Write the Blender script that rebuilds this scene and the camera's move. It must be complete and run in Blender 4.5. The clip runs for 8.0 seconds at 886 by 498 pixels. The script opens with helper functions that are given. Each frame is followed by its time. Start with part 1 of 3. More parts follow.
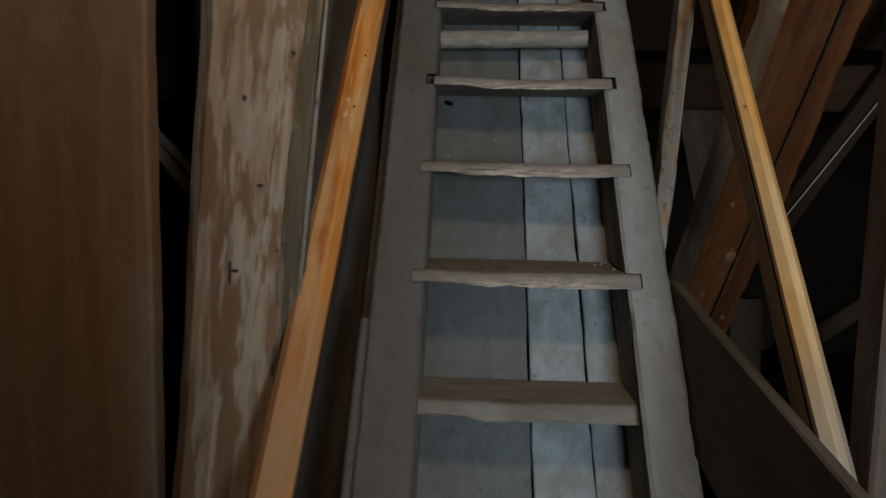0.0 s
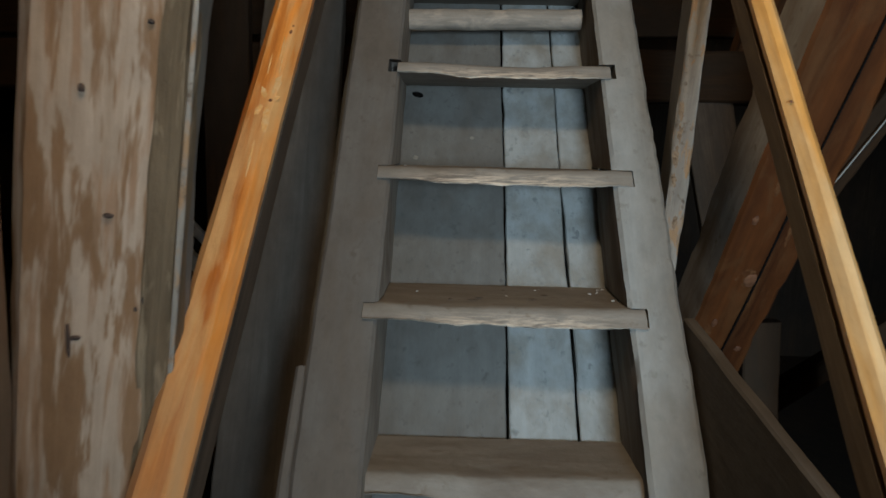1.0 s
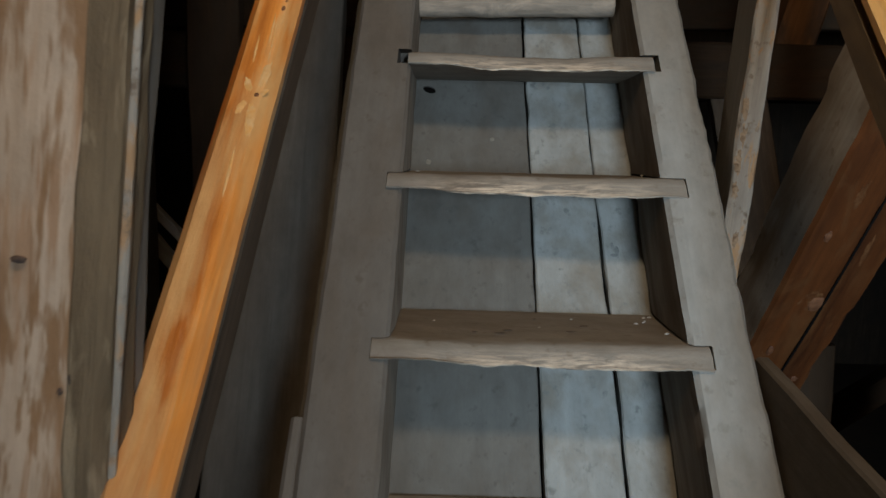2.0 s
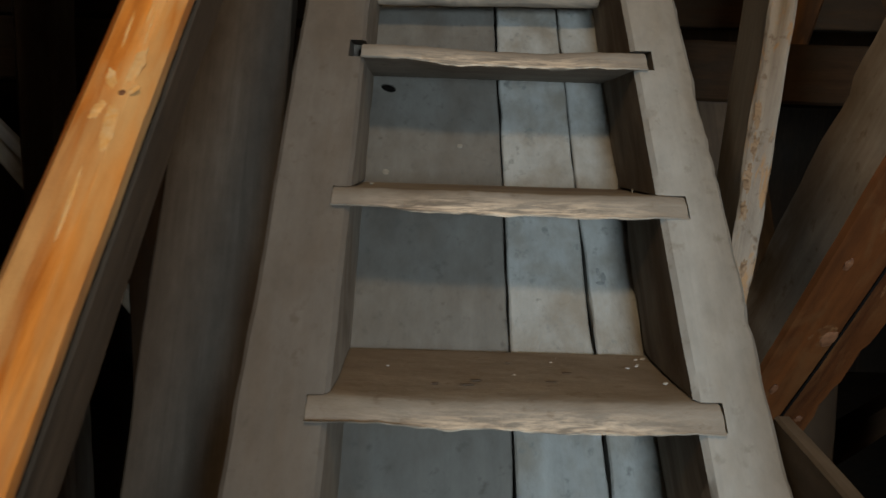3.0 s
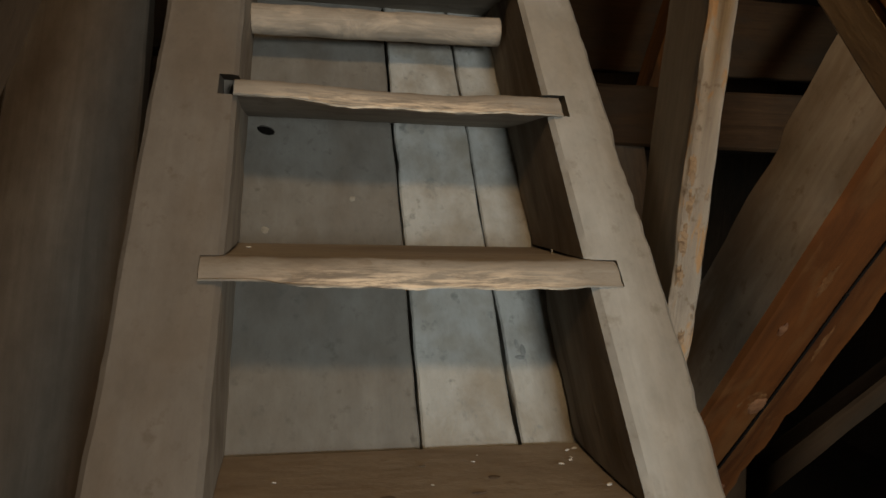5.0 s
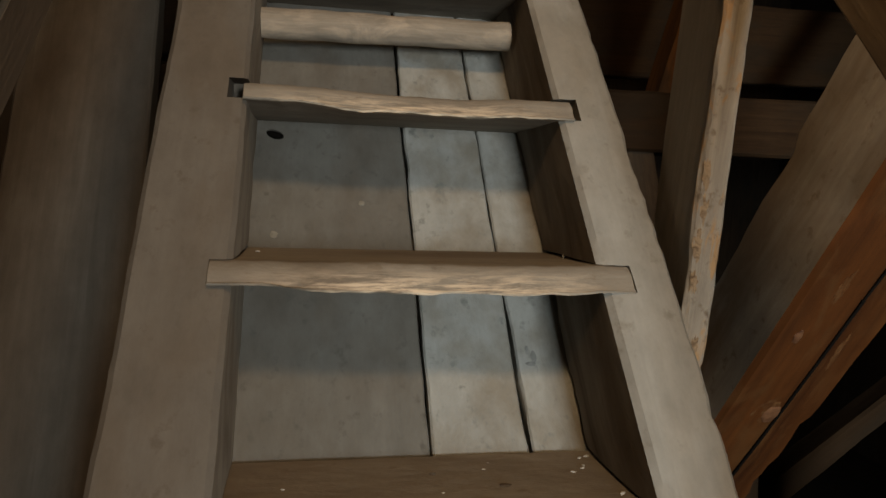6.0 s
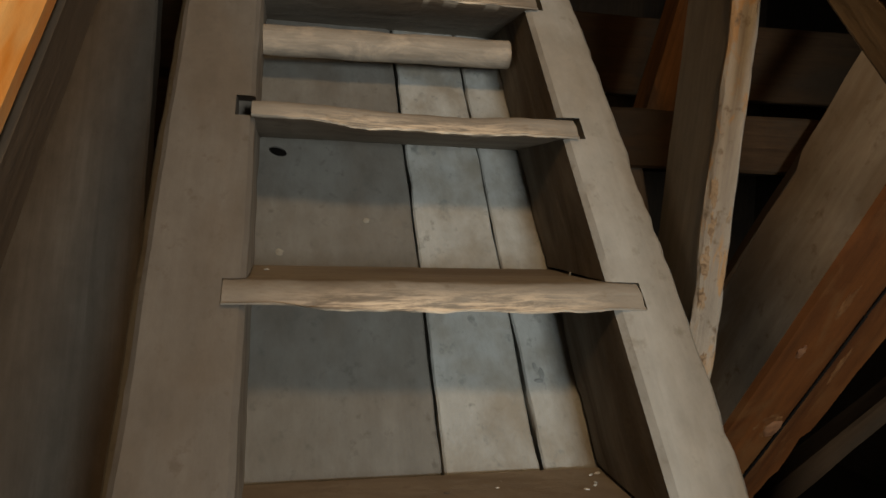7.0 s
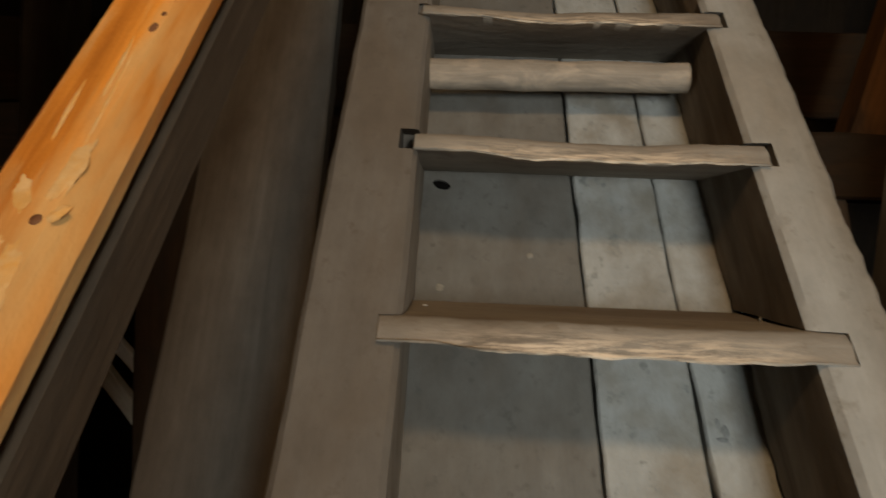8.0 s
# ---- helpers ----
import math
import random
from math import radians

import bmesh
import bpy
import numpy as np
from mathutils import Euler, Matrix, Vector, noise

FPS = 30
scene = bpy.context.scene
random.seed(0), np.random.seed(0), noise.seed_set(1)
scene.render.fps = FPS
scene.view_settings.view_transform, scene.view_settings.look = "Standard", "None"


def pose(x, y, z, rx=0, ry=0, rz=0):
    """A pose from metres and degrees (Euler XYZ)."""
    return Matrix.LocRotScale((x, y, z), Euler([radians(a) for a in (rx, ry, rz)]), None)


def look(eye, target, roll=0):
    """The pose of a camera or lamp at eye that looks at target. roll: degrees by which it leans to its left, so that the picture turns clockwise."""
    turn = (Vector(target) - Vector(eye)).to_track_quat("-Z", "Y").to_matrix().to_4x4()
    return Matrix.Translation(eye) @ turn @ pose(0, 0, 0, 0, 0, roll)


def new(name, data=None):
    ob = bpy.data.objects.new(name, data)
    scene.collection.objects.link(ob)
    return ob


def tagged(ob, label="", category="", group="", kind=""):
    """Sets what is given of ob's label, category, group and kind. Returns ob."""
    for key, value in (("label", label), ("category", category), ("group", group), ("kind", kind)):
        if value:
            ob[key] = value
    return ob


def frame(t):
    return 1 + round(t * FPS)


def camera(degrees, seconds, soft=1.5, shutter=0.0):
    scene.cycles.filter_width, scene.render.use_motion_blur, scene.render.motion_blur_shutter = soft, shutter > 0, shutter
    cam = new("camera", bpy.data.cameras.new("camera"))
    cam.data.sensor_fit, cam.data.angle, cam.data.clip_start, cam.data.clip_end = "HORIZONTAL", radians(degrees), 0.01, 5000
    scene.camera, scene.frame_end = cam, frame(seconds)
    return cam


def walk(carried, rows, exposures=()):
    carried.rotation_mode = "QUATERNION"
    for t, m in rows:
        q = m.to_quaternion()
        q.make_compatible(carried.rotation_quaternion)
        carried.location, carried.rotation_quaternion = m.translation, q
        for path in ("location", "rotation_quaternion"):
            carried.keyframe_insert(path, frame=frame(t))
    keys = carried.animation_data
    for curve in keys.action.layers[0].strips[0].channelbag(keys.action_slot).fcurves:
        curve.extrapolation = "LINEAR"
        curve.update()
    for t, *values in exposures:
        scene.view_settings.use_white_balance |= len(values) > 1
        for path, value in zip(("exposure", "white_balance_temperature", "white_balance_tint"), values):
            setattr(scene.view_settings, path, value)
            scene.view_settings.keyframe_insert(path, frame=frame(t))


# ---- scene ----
cam = camera(63.5, 8.0, shutter=0.4)
PATH = [
    (0, (-0.154, 0.039, 1.715), (-0.22, 2.022, 1.463), 1.1),
    (0.5, (-0.116, 0.206, 1.703), (-0.166, 2.187, 1.436), 1.1),
    (1, (-0.102, 0.395, 1.747), (-0.143, 2.375, 1.469), 1.3),
    (1.5, (-0.15, 0.571, 1.755), (-0.184, 2.55, 1.466), 1.4),
    (1.7, (-0.153, 0.583, 1.754), (-0.194, 2.562, 1.471), 1.2),
    (2.8, (-0.14, 0.835, 1.779), (-0.115, 2.812, 1.487), 1.8),
    (3, (-0.131, 0.858, 1.777), (-0.088, 2.837, 1.49), 1.8),
    (3.5, (-0.119, 1.015, 1.795), (0.095, 2.986, 1.531), 2.0),
    (4, (-0.134, 1.057, 1.808), (0.247, 3.006, 1.574), 2.0),
    (4.5, (-0.166, 1.06, 1.8), (0.28, 2.999, 1.596), 2.1),
    (4.7, (-0.156, 1.059, 1.804), (0.262, 3.007, 1.615), 1.9),
    (5.8, (-0.182, 1.067, 1.815), (0.194, 3.023, 1.632), 1.9),
    (6, (-0.165, 1.07, 1.807), (0.211, 3.027, 1.638), 2.0),
    (6.5, (-0.17, 1.067, 1.814), (0.274, 3.011, 1.661), 2.0),
    (7, (-0.212, 1.078, 1.812), (0.225, 3.025, 1.682), 2.0),
    (7.5, (-0.195, 1.123, 1.817), (0.025, 3.107, 1.699), 1.8),
    (8, (-0.194, 1.136, 1.813), (-0.23, 3.135, 1.76), 2.2),
]
walk(cam, [(t, look(eye, target, roll)) for t, eye, target, roll in PATH],
     exposures=[(0.0, -0.5, 5600, 4), (0.5, -0.3, 5280, 0), (1.0, 0.18, 5500, 2), (1.5, 0.15, 5650, 4), (3.0, 0.2, 6200, 6), (3.5, 0.45, 6700, 10), (4.5, 0.2, 7300, 10), (6.0, 0.25, 7300, 10), (7.0, 0.25, 7300, 10), (8.0, 0.28, 7300, 10)])

# ---------------------------------------------------------------- light
world = bpy.data.worlds.new("world")
scene.world = world
world.use_nodes = True
wn = world.node_tree.nodes
sky = wn.new("ShaderNodeTexSky")
sky.sky_type, sky.sun_disc, sky.sun_elevation, sky.sun_rotation = "NISHITA", False, radians(25), radians(40)
world.node_tree.links.new(sky.outputs["Color"], wn["Background"].inputs["Color"])
wn["Background"].inputs["Strength"].default_value = 0.08

# a bare bulb high over the foot of the stair
bulb = new("bulb_light", bpy.data.lights.new("bulb_light", "POINT"))
bulb.data.energy, bulb.data.color, bulb.data.shadow_soft_size = 68, (1.0, 0.70, 0.42), 0.14
bulb.location = (0.0, 0.40, 3.36)
# cool fill lamp in an added, unseen opening; an added doorway gates it
fill = new("cool_fill_light", bpy.data.lights.new("cool_fill_light", "AREA"))
fill.data.shape, fill.data.size, fill.data.size_y = "RECTANGLE", 0.8, 0.9
fill.data.energy, fill.data.color = 150, (0.80, 0.91, 1.0)
fill.matrix_world = look((0.65, -2.36, 1.75), (0.3, 2.0, 1.75))

# ---------------------------------------------------------------- materials
def wood(name, dark, light, stain, axis="Z", rough=0.8, grain=1.0, stain_amount=0.5, stain_scale=3.0, bump=0.35, fine=1.0, spec=0.3, worn=None, speck=None, spread=0.21, edge=0.16, along=0.7, swirl=0.8, second=None, dulled=None):
    """Timber with grain along one local axis, broad stains, fine relief; worn: paler wood bared along a tread's nosing."""
    m = bpy.data.materials.new(name)
    m.use_nodes = True
    nt = m.node_tree
    N, L = nt.nodes, nt.links
    bsdf = N["Principled BSDF"]
    bsdf.inputs["Specular IOR Level"].default_value = spec
    co = N.new("ShaderNodeTexCoord")
    info = N.new("ShaderNodeObjectInfo")
    off = N.new("ShaderNodeVectorMath"); off.operation = "SCALE"
    comb = N.new("ShaderNodeCombineXYZ")
    L.new(info.outputs["Random"], comb.inputs[0]); L.new(info.outputs["Random"], comb.inputs[1]); L.new(info.outputs["Random"], comb.inputs[2])
    L.new(comb.outputs[0], off.inputs[0]); off.inputs["Scale"].default_value = 17.0
    add = N.new("ShaderNodeVectorMath"); add.operation = "ADD"
    L.new(co.outputs["Object"], add.inputs[0]); L.new(off.outputs[0], add.inputs[1])

    def noise_at(scale, run, detail=5.0, roughness=0.6, distort=0.0):
        mp = N.new("ShaderNodeMapping")
        mp.inputs["Scale"].default_value = [run if a == axis else scale for a in "XYZ"]
        L.new(add.outputs[0], mp.inputs["Vector"])
        tx = N.new("ShaderNodeTexNoise")
        tx.inputs["Scale"].default_value, tx.inputs["Detail"].default_value = 1.0, detail
        tx.inputs["Roughness"].default_value, tx.inputs["Distortion"].default_value = roughness, distort
        L.new(mp.outputs[0], tx.inputs["Vector"])
        return tx.outputs["Fac"]

    def ramp(fac, lo, hi, c0=(0, 0, 0), c1=(1, 1, 1)):
        r = N.new("ShaderNodeValToRGB")
        r.color_ramp.elements[0].position, r.color_ramp.elements[1].position = lo, hi
        r.color_ramp.elements[0].color, r.color_ramp.elements[1].color = (*c0, 1), (*c1, 1)
        L.new(fac, r.inputs["Fac"])
        return r.outputs["Color"]

    def mix(fac, a, b, kind="MIX"):
        x = N.new("ShaderNodeMix"); x.data_type, x.blend_type = "RGBA", kind
        if isinstance(fac, float):
            x.inputs["Factor"].default_value = fac
        else:
            L.new(fac, x.inputs["Factor"])
        for socket, v in ((x.inputs[6], a), (x.inputs[7], b)):
            if isinstance(v, tuple):
                socket.default_value = (*v, 1)
            else:
                L.new(v, socket)
        return x.outputs[2]

    g = noise_at(55 * grain, 2.2 * grain, 6.0, 0.65, 0.6)
    col = ramp(g, 0.5 - spread, 0.5 + spread, dark, light)
    broad = noise_at(stain_scale * 2.2, stain_scale * along, 4.0, 0.6, swirl)
    col = mix(ramp(broad, 0.66 - 0.28 * stain_amount - edge / 2, 0.66 - 0.28 * stain_amount + edge / 2), col, stain)
    if second:
        col = mix(ramp(noise_at(stain_scale * 3.1, stain_scale * along * 0.8, 4.0, 0.55, swirl), 0.53, 0.60), col, second)
        col = mix(ramp(broad, 0.66 - 0.28 * stain_amount - edge / 2, 0.66 - 0.28 * stain_amount + edge / 2), col, stain)
    dirt = noise_at(26.0, 14.0, 5.0, 0.7)
    col = mix(0.55, col, ramp(dirt, 0.3, 0.7, (0.62, 0.62, 0.62), (1.0, 1.0, 1.0)), "MULTIPLY")
    if dulled:
        # handled lower end: varnish worn off between two heights along the timber
        high, low_end, tone = dulled
        run = N.new("ShaderNodeSeparateXYZ"); L.new(co.outputs["Object"], run.inputs[0])
        place = N.new("ShaderNodeMapRange"); place.inputs[1].default_value, place.inputs[2].default_value = high, low_end
        place.inputs[4].default_value = 1.15
        L.new(run.outputs[2], place.inputs[0])
        lift = N.new("ShaderNodeMath"); lift.operation = "SUBTRACT"; L.new(place.outputs[0], lift.inputs[0])
        L.new(ramp(noise_at(30.0, 5.0, 4.0, 0.6), 0.35, 0.65, (0, 0, 0), (0.5, 0.5, 0.5)), lift.inputs[1])
        lift.use_clamp = True
        col = mix(lift.outputs[0], col, tone)
    if speck:
        col = mix(ramp(noise_at(42.0, 36.0, 5.0, 0.65), 0.58, 0.70), col, speck)
    if worn:
        sep = N.new("ShaderNodeSeparateXYZ"); L.new(co.outputs["Object"], sep.inputs[0])
        fall = N.new("ShaderNodeMapRange"); fall.inputs[1].default_value, fall.inputs[2].default_value = 0.012, -0.022
        L.new(sep.outputs[1], fall.inputs[0])
        side = N.new("ShaderNodeMath"); side.operation = "ABSOLUTE"; L.new(sep.outputs[0], side.inputs[0])
        mid = N.new("ShaderNodeMapRange"); mid.inputs[1].default_value, mid.inputs[2].default_value = 0.26, 0.10
        L.new(side.outputs[0], mid.inputs[0])
        mul = N.new("ShaderNodeMath"); mul.operation = "MULTIPLY"; L.new(fall.outputs[0], mul.inputs[0]); L.new(mid.outputs[0], mul.inputs[1])
        w = N.new("ShaderNodeMath"); w.operation = "MULTIPLY"; L.new(mul.outputs[0], w.inputs[0])
        L.new(ramp(noise_at(120.0, 15.0, 6.0, 0.7, 0.3), 0.42, 0.60), w.inputs[1])
        low = N.new("ShaderNodeMapRange"); low.inputs[1].default_value, low.inputs[2].default_value = -0.002, -0.021
        low.inputs[3].default_value = 0.3
        L.new(sep.outputs[2], low.inputs[0])
        wl = N.new("ShaderNodeMath"); wl.operation = "MULTIPLY"; L.new(w.outputs[0], wl.inputs[0]); L.new(low.outputs[0], wl.inputs[1])
        col = mix(wl.outputs[0], col, worn)
    L.new(col, bsdf.inputs["Base Color"])
    rr = N.new("ShaderNodeMapRange")
    rr.inputs[3].default_value, rr.inputs[4].default_value = max(rough - 0.15, 0.05), min(rough + 0.12, 1.0)
    L.new(g, rr.inputs[0]); L.new(rr.outputs[0], bsdf.inputs["Roughness"])
    b1 = N.new("ShaderNodeBump"); b1.inputs["Strength"].default_value, b1.inputs["Distance"].default_value = bump, 0.004
    L.new(g, b1.inputs["Height"])
    b2 = N.new("ShaderNodeBump"); b2.inputs["Strength"].default_value, b2.inputs["Distance"].default_value = 0.3 * fine, 0.006
    L.new(dirt, b2.inputs["Height"]); L.new(b1.outputs[0], b2.inputs["Normal"])
    L.new(b2.outputs[0], bsdf.inputs["Normal"])
    return m


# one dusty timber twice: left stringer toned as shaded, right stringer as lit
SHADEDDUST = wood("shaded_dusty_timber", (0.122, 0.104, 0.086), (0.160, 0.140, 0.118), (0.130, 0.106, 0.083), stain_amount=0.4, rough=0.92, bump=0.05, spec=0.1, spread=0.4, swirl=0.3, speck=(0.104, 0.086, 0.069))
LITDUST = wood("lit_dusty_timber", (0.25, 0.235, 0.205), (0.33, 0.31, 0.275), (0.25, 0.22, 0.18), stain_amount=0.35, rough=0.92, bump=0.06, spec=0.1, spread=0.4, swirl=0.3, speck=(0.205, 0.185, 0.155))
# left board's copy of the lining, a cast shadow put into its darker tone
SHADEDLINING = wood("shaded_grey_board", (0.128, 0.120, 0.105), (0.162, 0.153, 0.135), (0.112, 0.097, 0.079), stain_amount=0.36, stain_scale=4.0, edge=0.3, along=1.2, swirl=0.1, rough=0.88, bump=0.05, fine=1.6, spec=0.15, spread=0.4, speck=(0.092, 0.085, 0.073))
FLAKED = wood("flaked_paint", (0.15, 0.15, 0.14), (0.25, 0.25, 0.235), (0.2, 0.2, 0.185), grain=2.0, stain_scale=20.0, rough=0.9, bump=0.3, spec=0.1)
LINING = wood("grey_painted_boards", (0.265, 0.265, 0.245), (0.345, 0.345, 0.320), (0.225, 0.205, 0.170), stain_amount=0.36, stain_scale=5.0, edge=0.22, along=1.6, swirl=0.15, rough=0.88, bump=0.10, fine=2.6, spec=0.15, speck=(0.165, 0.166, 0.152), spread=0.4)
TREAD = wood("worn_tread", (0.205, 0.175, 0.138), (0.278, 0.240, 0.195), (0.175, 0.140, 0.106), axis="X", stain_amount=0.4, spread=0.4, swirl=0.3, rough=0.86, bump=0.10, fine=1.6, worn=(0.60, 0.475, 0.345), spec=0.2, speck=(0.165, 0.132, 0.100))
PEELED = wood("peeled_rung", (0.17, 0.138, 0.105), (0.31, 0.262, 0.205), (0.37, 0.30, 0.225), stain_scale=9.0, stain_amount=0.4, along=0.9, rough=0.82, bump=0.45, fine=2.0)
PINE = wood("varnished_pine", (0.42, 0.18, 0.035), (0.74, 0.38, 0.095), (0.60, 0.38, 0.17), grain=0.5, spread=0.17, stain_amount=0.42, stain_scale=7.0, edge=0.2, along=0.3, swirl=0.3, rough=0.45, bump=0.25, fine=0.8, spec=0.45, dulled=(0.36, 0.08, (0.25, 0.215, 0.175)))
REDPINE = wood("orange_varnished_pine", (0.33, 0.088, 0.009), (0.76, 0.285, 0.042), (0.62, 0.35, 0.13), grain=0.40, spread=0.14, stain_amount=0.18, stain_scale=10.0, edge=0.2, along=0.25, swirl=0.4, rough=0.40, bump=0.4, fine=1.0, spec=0.7, second=(0.55, 0.185, 0.024), dulled=(1.05, 0.55, (0.42, 0.24, 0.110)))
BARE = wood("bare_pale_pine", (0.58, 0.34, 0.13), (0.70, 0.45, 0.21), (0.66, 0.33, 0.08), stain_amount=0.4, stain_scale=30.0, edge=0.3, rough=0.5, bump=0.1)
# right stringer's inner face, darker and browner than its front
INNERFACE = wood("dark_brown_side", (0.19, 0.162, 0.13), (0.27, 0.236, 0.194), (0.135, 0.108, 0.082), stain_amount=0.45, stain_scale=5.0, edge=0.2, along=0.25, rough=0.9, bump=0.25, fine=1.5, spec=0.1)
POST = wood("hewn_post", (0.40, 0.280, 0.180), (0.58, 0.445, 0.325), (0.29, 0.165, 0.080), grain=0.5, stain_amount=0.50, stain_scale=15.0, edge=0.08, along=0.34, swirl=0.35, rough=0.68, bump=0.4, spec=0.3, second=(0.42, 0.262, 0.155))
REDWOOD = wood("red_brown_timber", (0.042, 0.0125, 0.0030), (0.130, 0.040, 0.0080), (0.100, 0.040, 0.012), grain=0.30, spread=0.2, stain_amount=0.2, stain_scale=8.0, edge=0.25, along=0.6, swirl=1.2, rough=0.76, bump=0.25, fine=1.0, spec=0.15)
BROWN = wood("brown_timber", (0.10, 0.065, 0.042), (0.17, 0.115, 0.075), (0.12, 0.10, 0.085), stain_amount=0.5, rough=0.85, bump=0.3)
GREYBROWN = wood("greyed_timber", (0.12, 0.105, 0.085), (0.20, 0.18, 0.15), (0.13, 0.10, 0.075), stain_amount=0.5, rough=0.88, bump=0.3)
PANEL = wood("brown_plank", (0.27, 0.165, 0.100), (0.40, 0.26, 0.165), (0.37, 0.275, 0.195), grain=0.5, stain_amount=0.4, stain_scale=2.0, rough=0.8, bump=0.15)
# darkness of the unlit, unseen walls is put into this near-black tone
UNLITBOARD = wood("unlit_dark_boards", (0.030, 0.021, 0.014), (0.055, 0.039, 0.026), (0.036, 0.027, 0.02), stain_amount=0.5, rough=0.92, bump=0.3, spec=0.1)
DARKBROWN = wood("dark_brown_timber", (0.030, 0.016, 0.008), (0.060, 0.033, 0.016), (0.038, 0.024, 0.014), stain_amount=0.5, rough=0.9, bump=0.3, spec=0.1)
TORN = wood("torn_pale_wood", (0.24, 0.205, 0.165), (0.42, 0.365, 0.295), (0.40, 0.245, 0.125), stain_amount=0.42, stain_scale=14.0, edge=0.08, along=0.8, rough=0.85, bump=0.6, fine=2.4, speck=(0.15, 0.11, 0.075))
UMBER = wood("umber_board", (0.07, 0.048, 0.031), (0.12, 0.085, 0.057), (0.075, 0.056, 0.04), stain_amount=0.4, rough=0.88, bump=0.2, spec=0.1)
RUSSET = wood("russet_timber", (0.10, 0.042, 0.014), (0.19, 0.085, 0.03), (0.07, 0.035, 0.016), stain_amount=0.4, rough=0.85, bump=0.3)
SMOKED = wood("smoked_brown_plank", (0.100, 0.081, 0.062), (0.152, 0.127, 0.100), (0.086, 0.065, 0.047), stain_amount=0.45, edge=0.3, swirl=0.2, rough=0.88, bump=0.15, spec=0.15)
GREYFACE = wood("greyed_sawn_face", (0.385, 0.335, 0.275), (0.51, 0.45, 0.375), (0.30, 0.228, 0.165), stain_amount=0.42, stain_scale=4.0, edge=0.2, along=0.5, swirl=0.5, rough=0.86, bump=0.06, fine=0.5, spec=0.15, speck=(0.27, 0.215, 0.162))
PALEGREY = wood("pale_greyed_plank", (0.23, 0.20, 0.163), (0.33, 0.29, 0.24), (0.22, 0.175, 0.13), stain_amount=0.4, edge=0.3, swirl=0.3, rough=0.88, bump=0.15)
SCUFFED = wood("scuffed_red_timber", (0.085, 0.032, 0.009), (0.175, 0.080, 0.030), (0.085, 0.028, 0.007), stain_amount=0.45, stain_scale=25.0, edge=0.3, rough=0.8, spec=0.15)
FLECK = wood("tan_splintered_wood", (0.27, 0.18, 0.105), (0.40, 0.29, 0.185), (0.17, 0.11, 0.065), stain_amount=0.3, stain_scale=40.0, edge=0.15, rough=0.85, fine=2.5)
# left stringer's inner face: warm light falling on it put into the colour
WARMLITFACE = wood("warm_lit_inner_face", (0.25, 0.205, 0.158), (0.33, 0.28, 0.222), (0.20, 0.158, 0.118), stain_amount=0.4, rough=0.9, bump=0.12, spec=0.1, spread=0.35)
BARK = wood("brown_bark", (0.105, 0.072, 0.038), (0.20, 0.142, 0.082), (0.29, 0.215, 0.13), stain_amount=0.36, stain_scale=14.0, edge=0.1, along=0.4, rough=0.85, bump=0.7, fine=2.5)
OCHRE = wood("ochre_board", (0.17, 0.122, 0.075), (0.27, 0.20, 0.13), (0.16, 0.12, 0.085), stain_amount=0.4, rough=0.85, bump=0.2, spec=0.15)
STAIN = wood("dark_stain", (0.075, 0.055, 0.038), (0.125, 0.095, 0.066), (0.08, 0.055, 0.04), stain_amount=0.4, stain_scale=30.0, rough=0.9)
# black stands for the shade inside the knothole and the brace's cracks
VOIDSHADE = wood("void_shade_black", (0.006, 0.005, 0.004), (0.012, 0.010, 0.008), (0.006, 0.005, 0.004), rough=0.95, spec=0.05)
PALE = wood("pale_batten", (0.36, 0.33, 0.27), (0.5, 0.46, 0.38), (0.3, 0.25, 0.18), stain_amount=0.4, rough=0.7)
REDKNOT = wood("red_knot", (0.10, 0.035, 0.014), (0.21, 0.095, 0.042), (0.06, 0.024, 0.012), stain_amount=0.3, rough=0.7)
KNOT = wood("pale_knot", (0.165, 0.150, 0.122), (0.24, 0.22, 0.18), (0.2, 0.17, 0.13), stain_amount=0.3, rough=0.8)
DARKKNOT = wood("dark_knot", (0.06, 0.04, 0.03), (0.12, 0.08, 0.06), (0.05, 0.04, 0.03), stain_amount=0.3, rough=0.8)
SPLINTER = wood("pale_crumb", (0.38, 0.36, 0.31), (0.55, 0.52, 0.47), (0.5, 0.45, 0.4), stain_amount=0.2, rough=0.8)

# ---------------------------------------------------------------- building helpers
SLOPE = radians(49.0)
LADDER = Matrix.Translation((0, 2.0, 1.7)) @ Matrix.Rotation(SLOPE, 4, "X")   # x across, y up the slope, z out of it


def lad(x, u, n):
    return LADDER @ Vector((x, u, n))


def link(name, bm, material, parent=None, label="", sharp=35):
    me = bpy.data.meshes.new(name)
    bm.normal_update()
    bm.to_mesh(me)
    bm.free()
    me.materials.append(material)
    me.polygons.foreach_set("use_smooth", [True] * len(me.polygons))
    me.set_sharp_from_angle(angle=radians(sharp))
    ob = new(name, me)
    if label:
        ob["label"] = label
    if parent:
        ob.parent = parent
    return ob


def thing(name, label, category, at=(0, 0, 0), group="", kind=""):
    ob = new(name)
    ob.location = at
    bpy.context.view_layer.update()
    return tagged(ob, label, category, group, kind)


def adopt(ob, parent):
    """Parent ob under parent without moving it (parents here only carry a location)."""
    ob.parent = parent
    ob.matrix_parent_inverse = Matrix.Translation(-parent.location)
    return ob


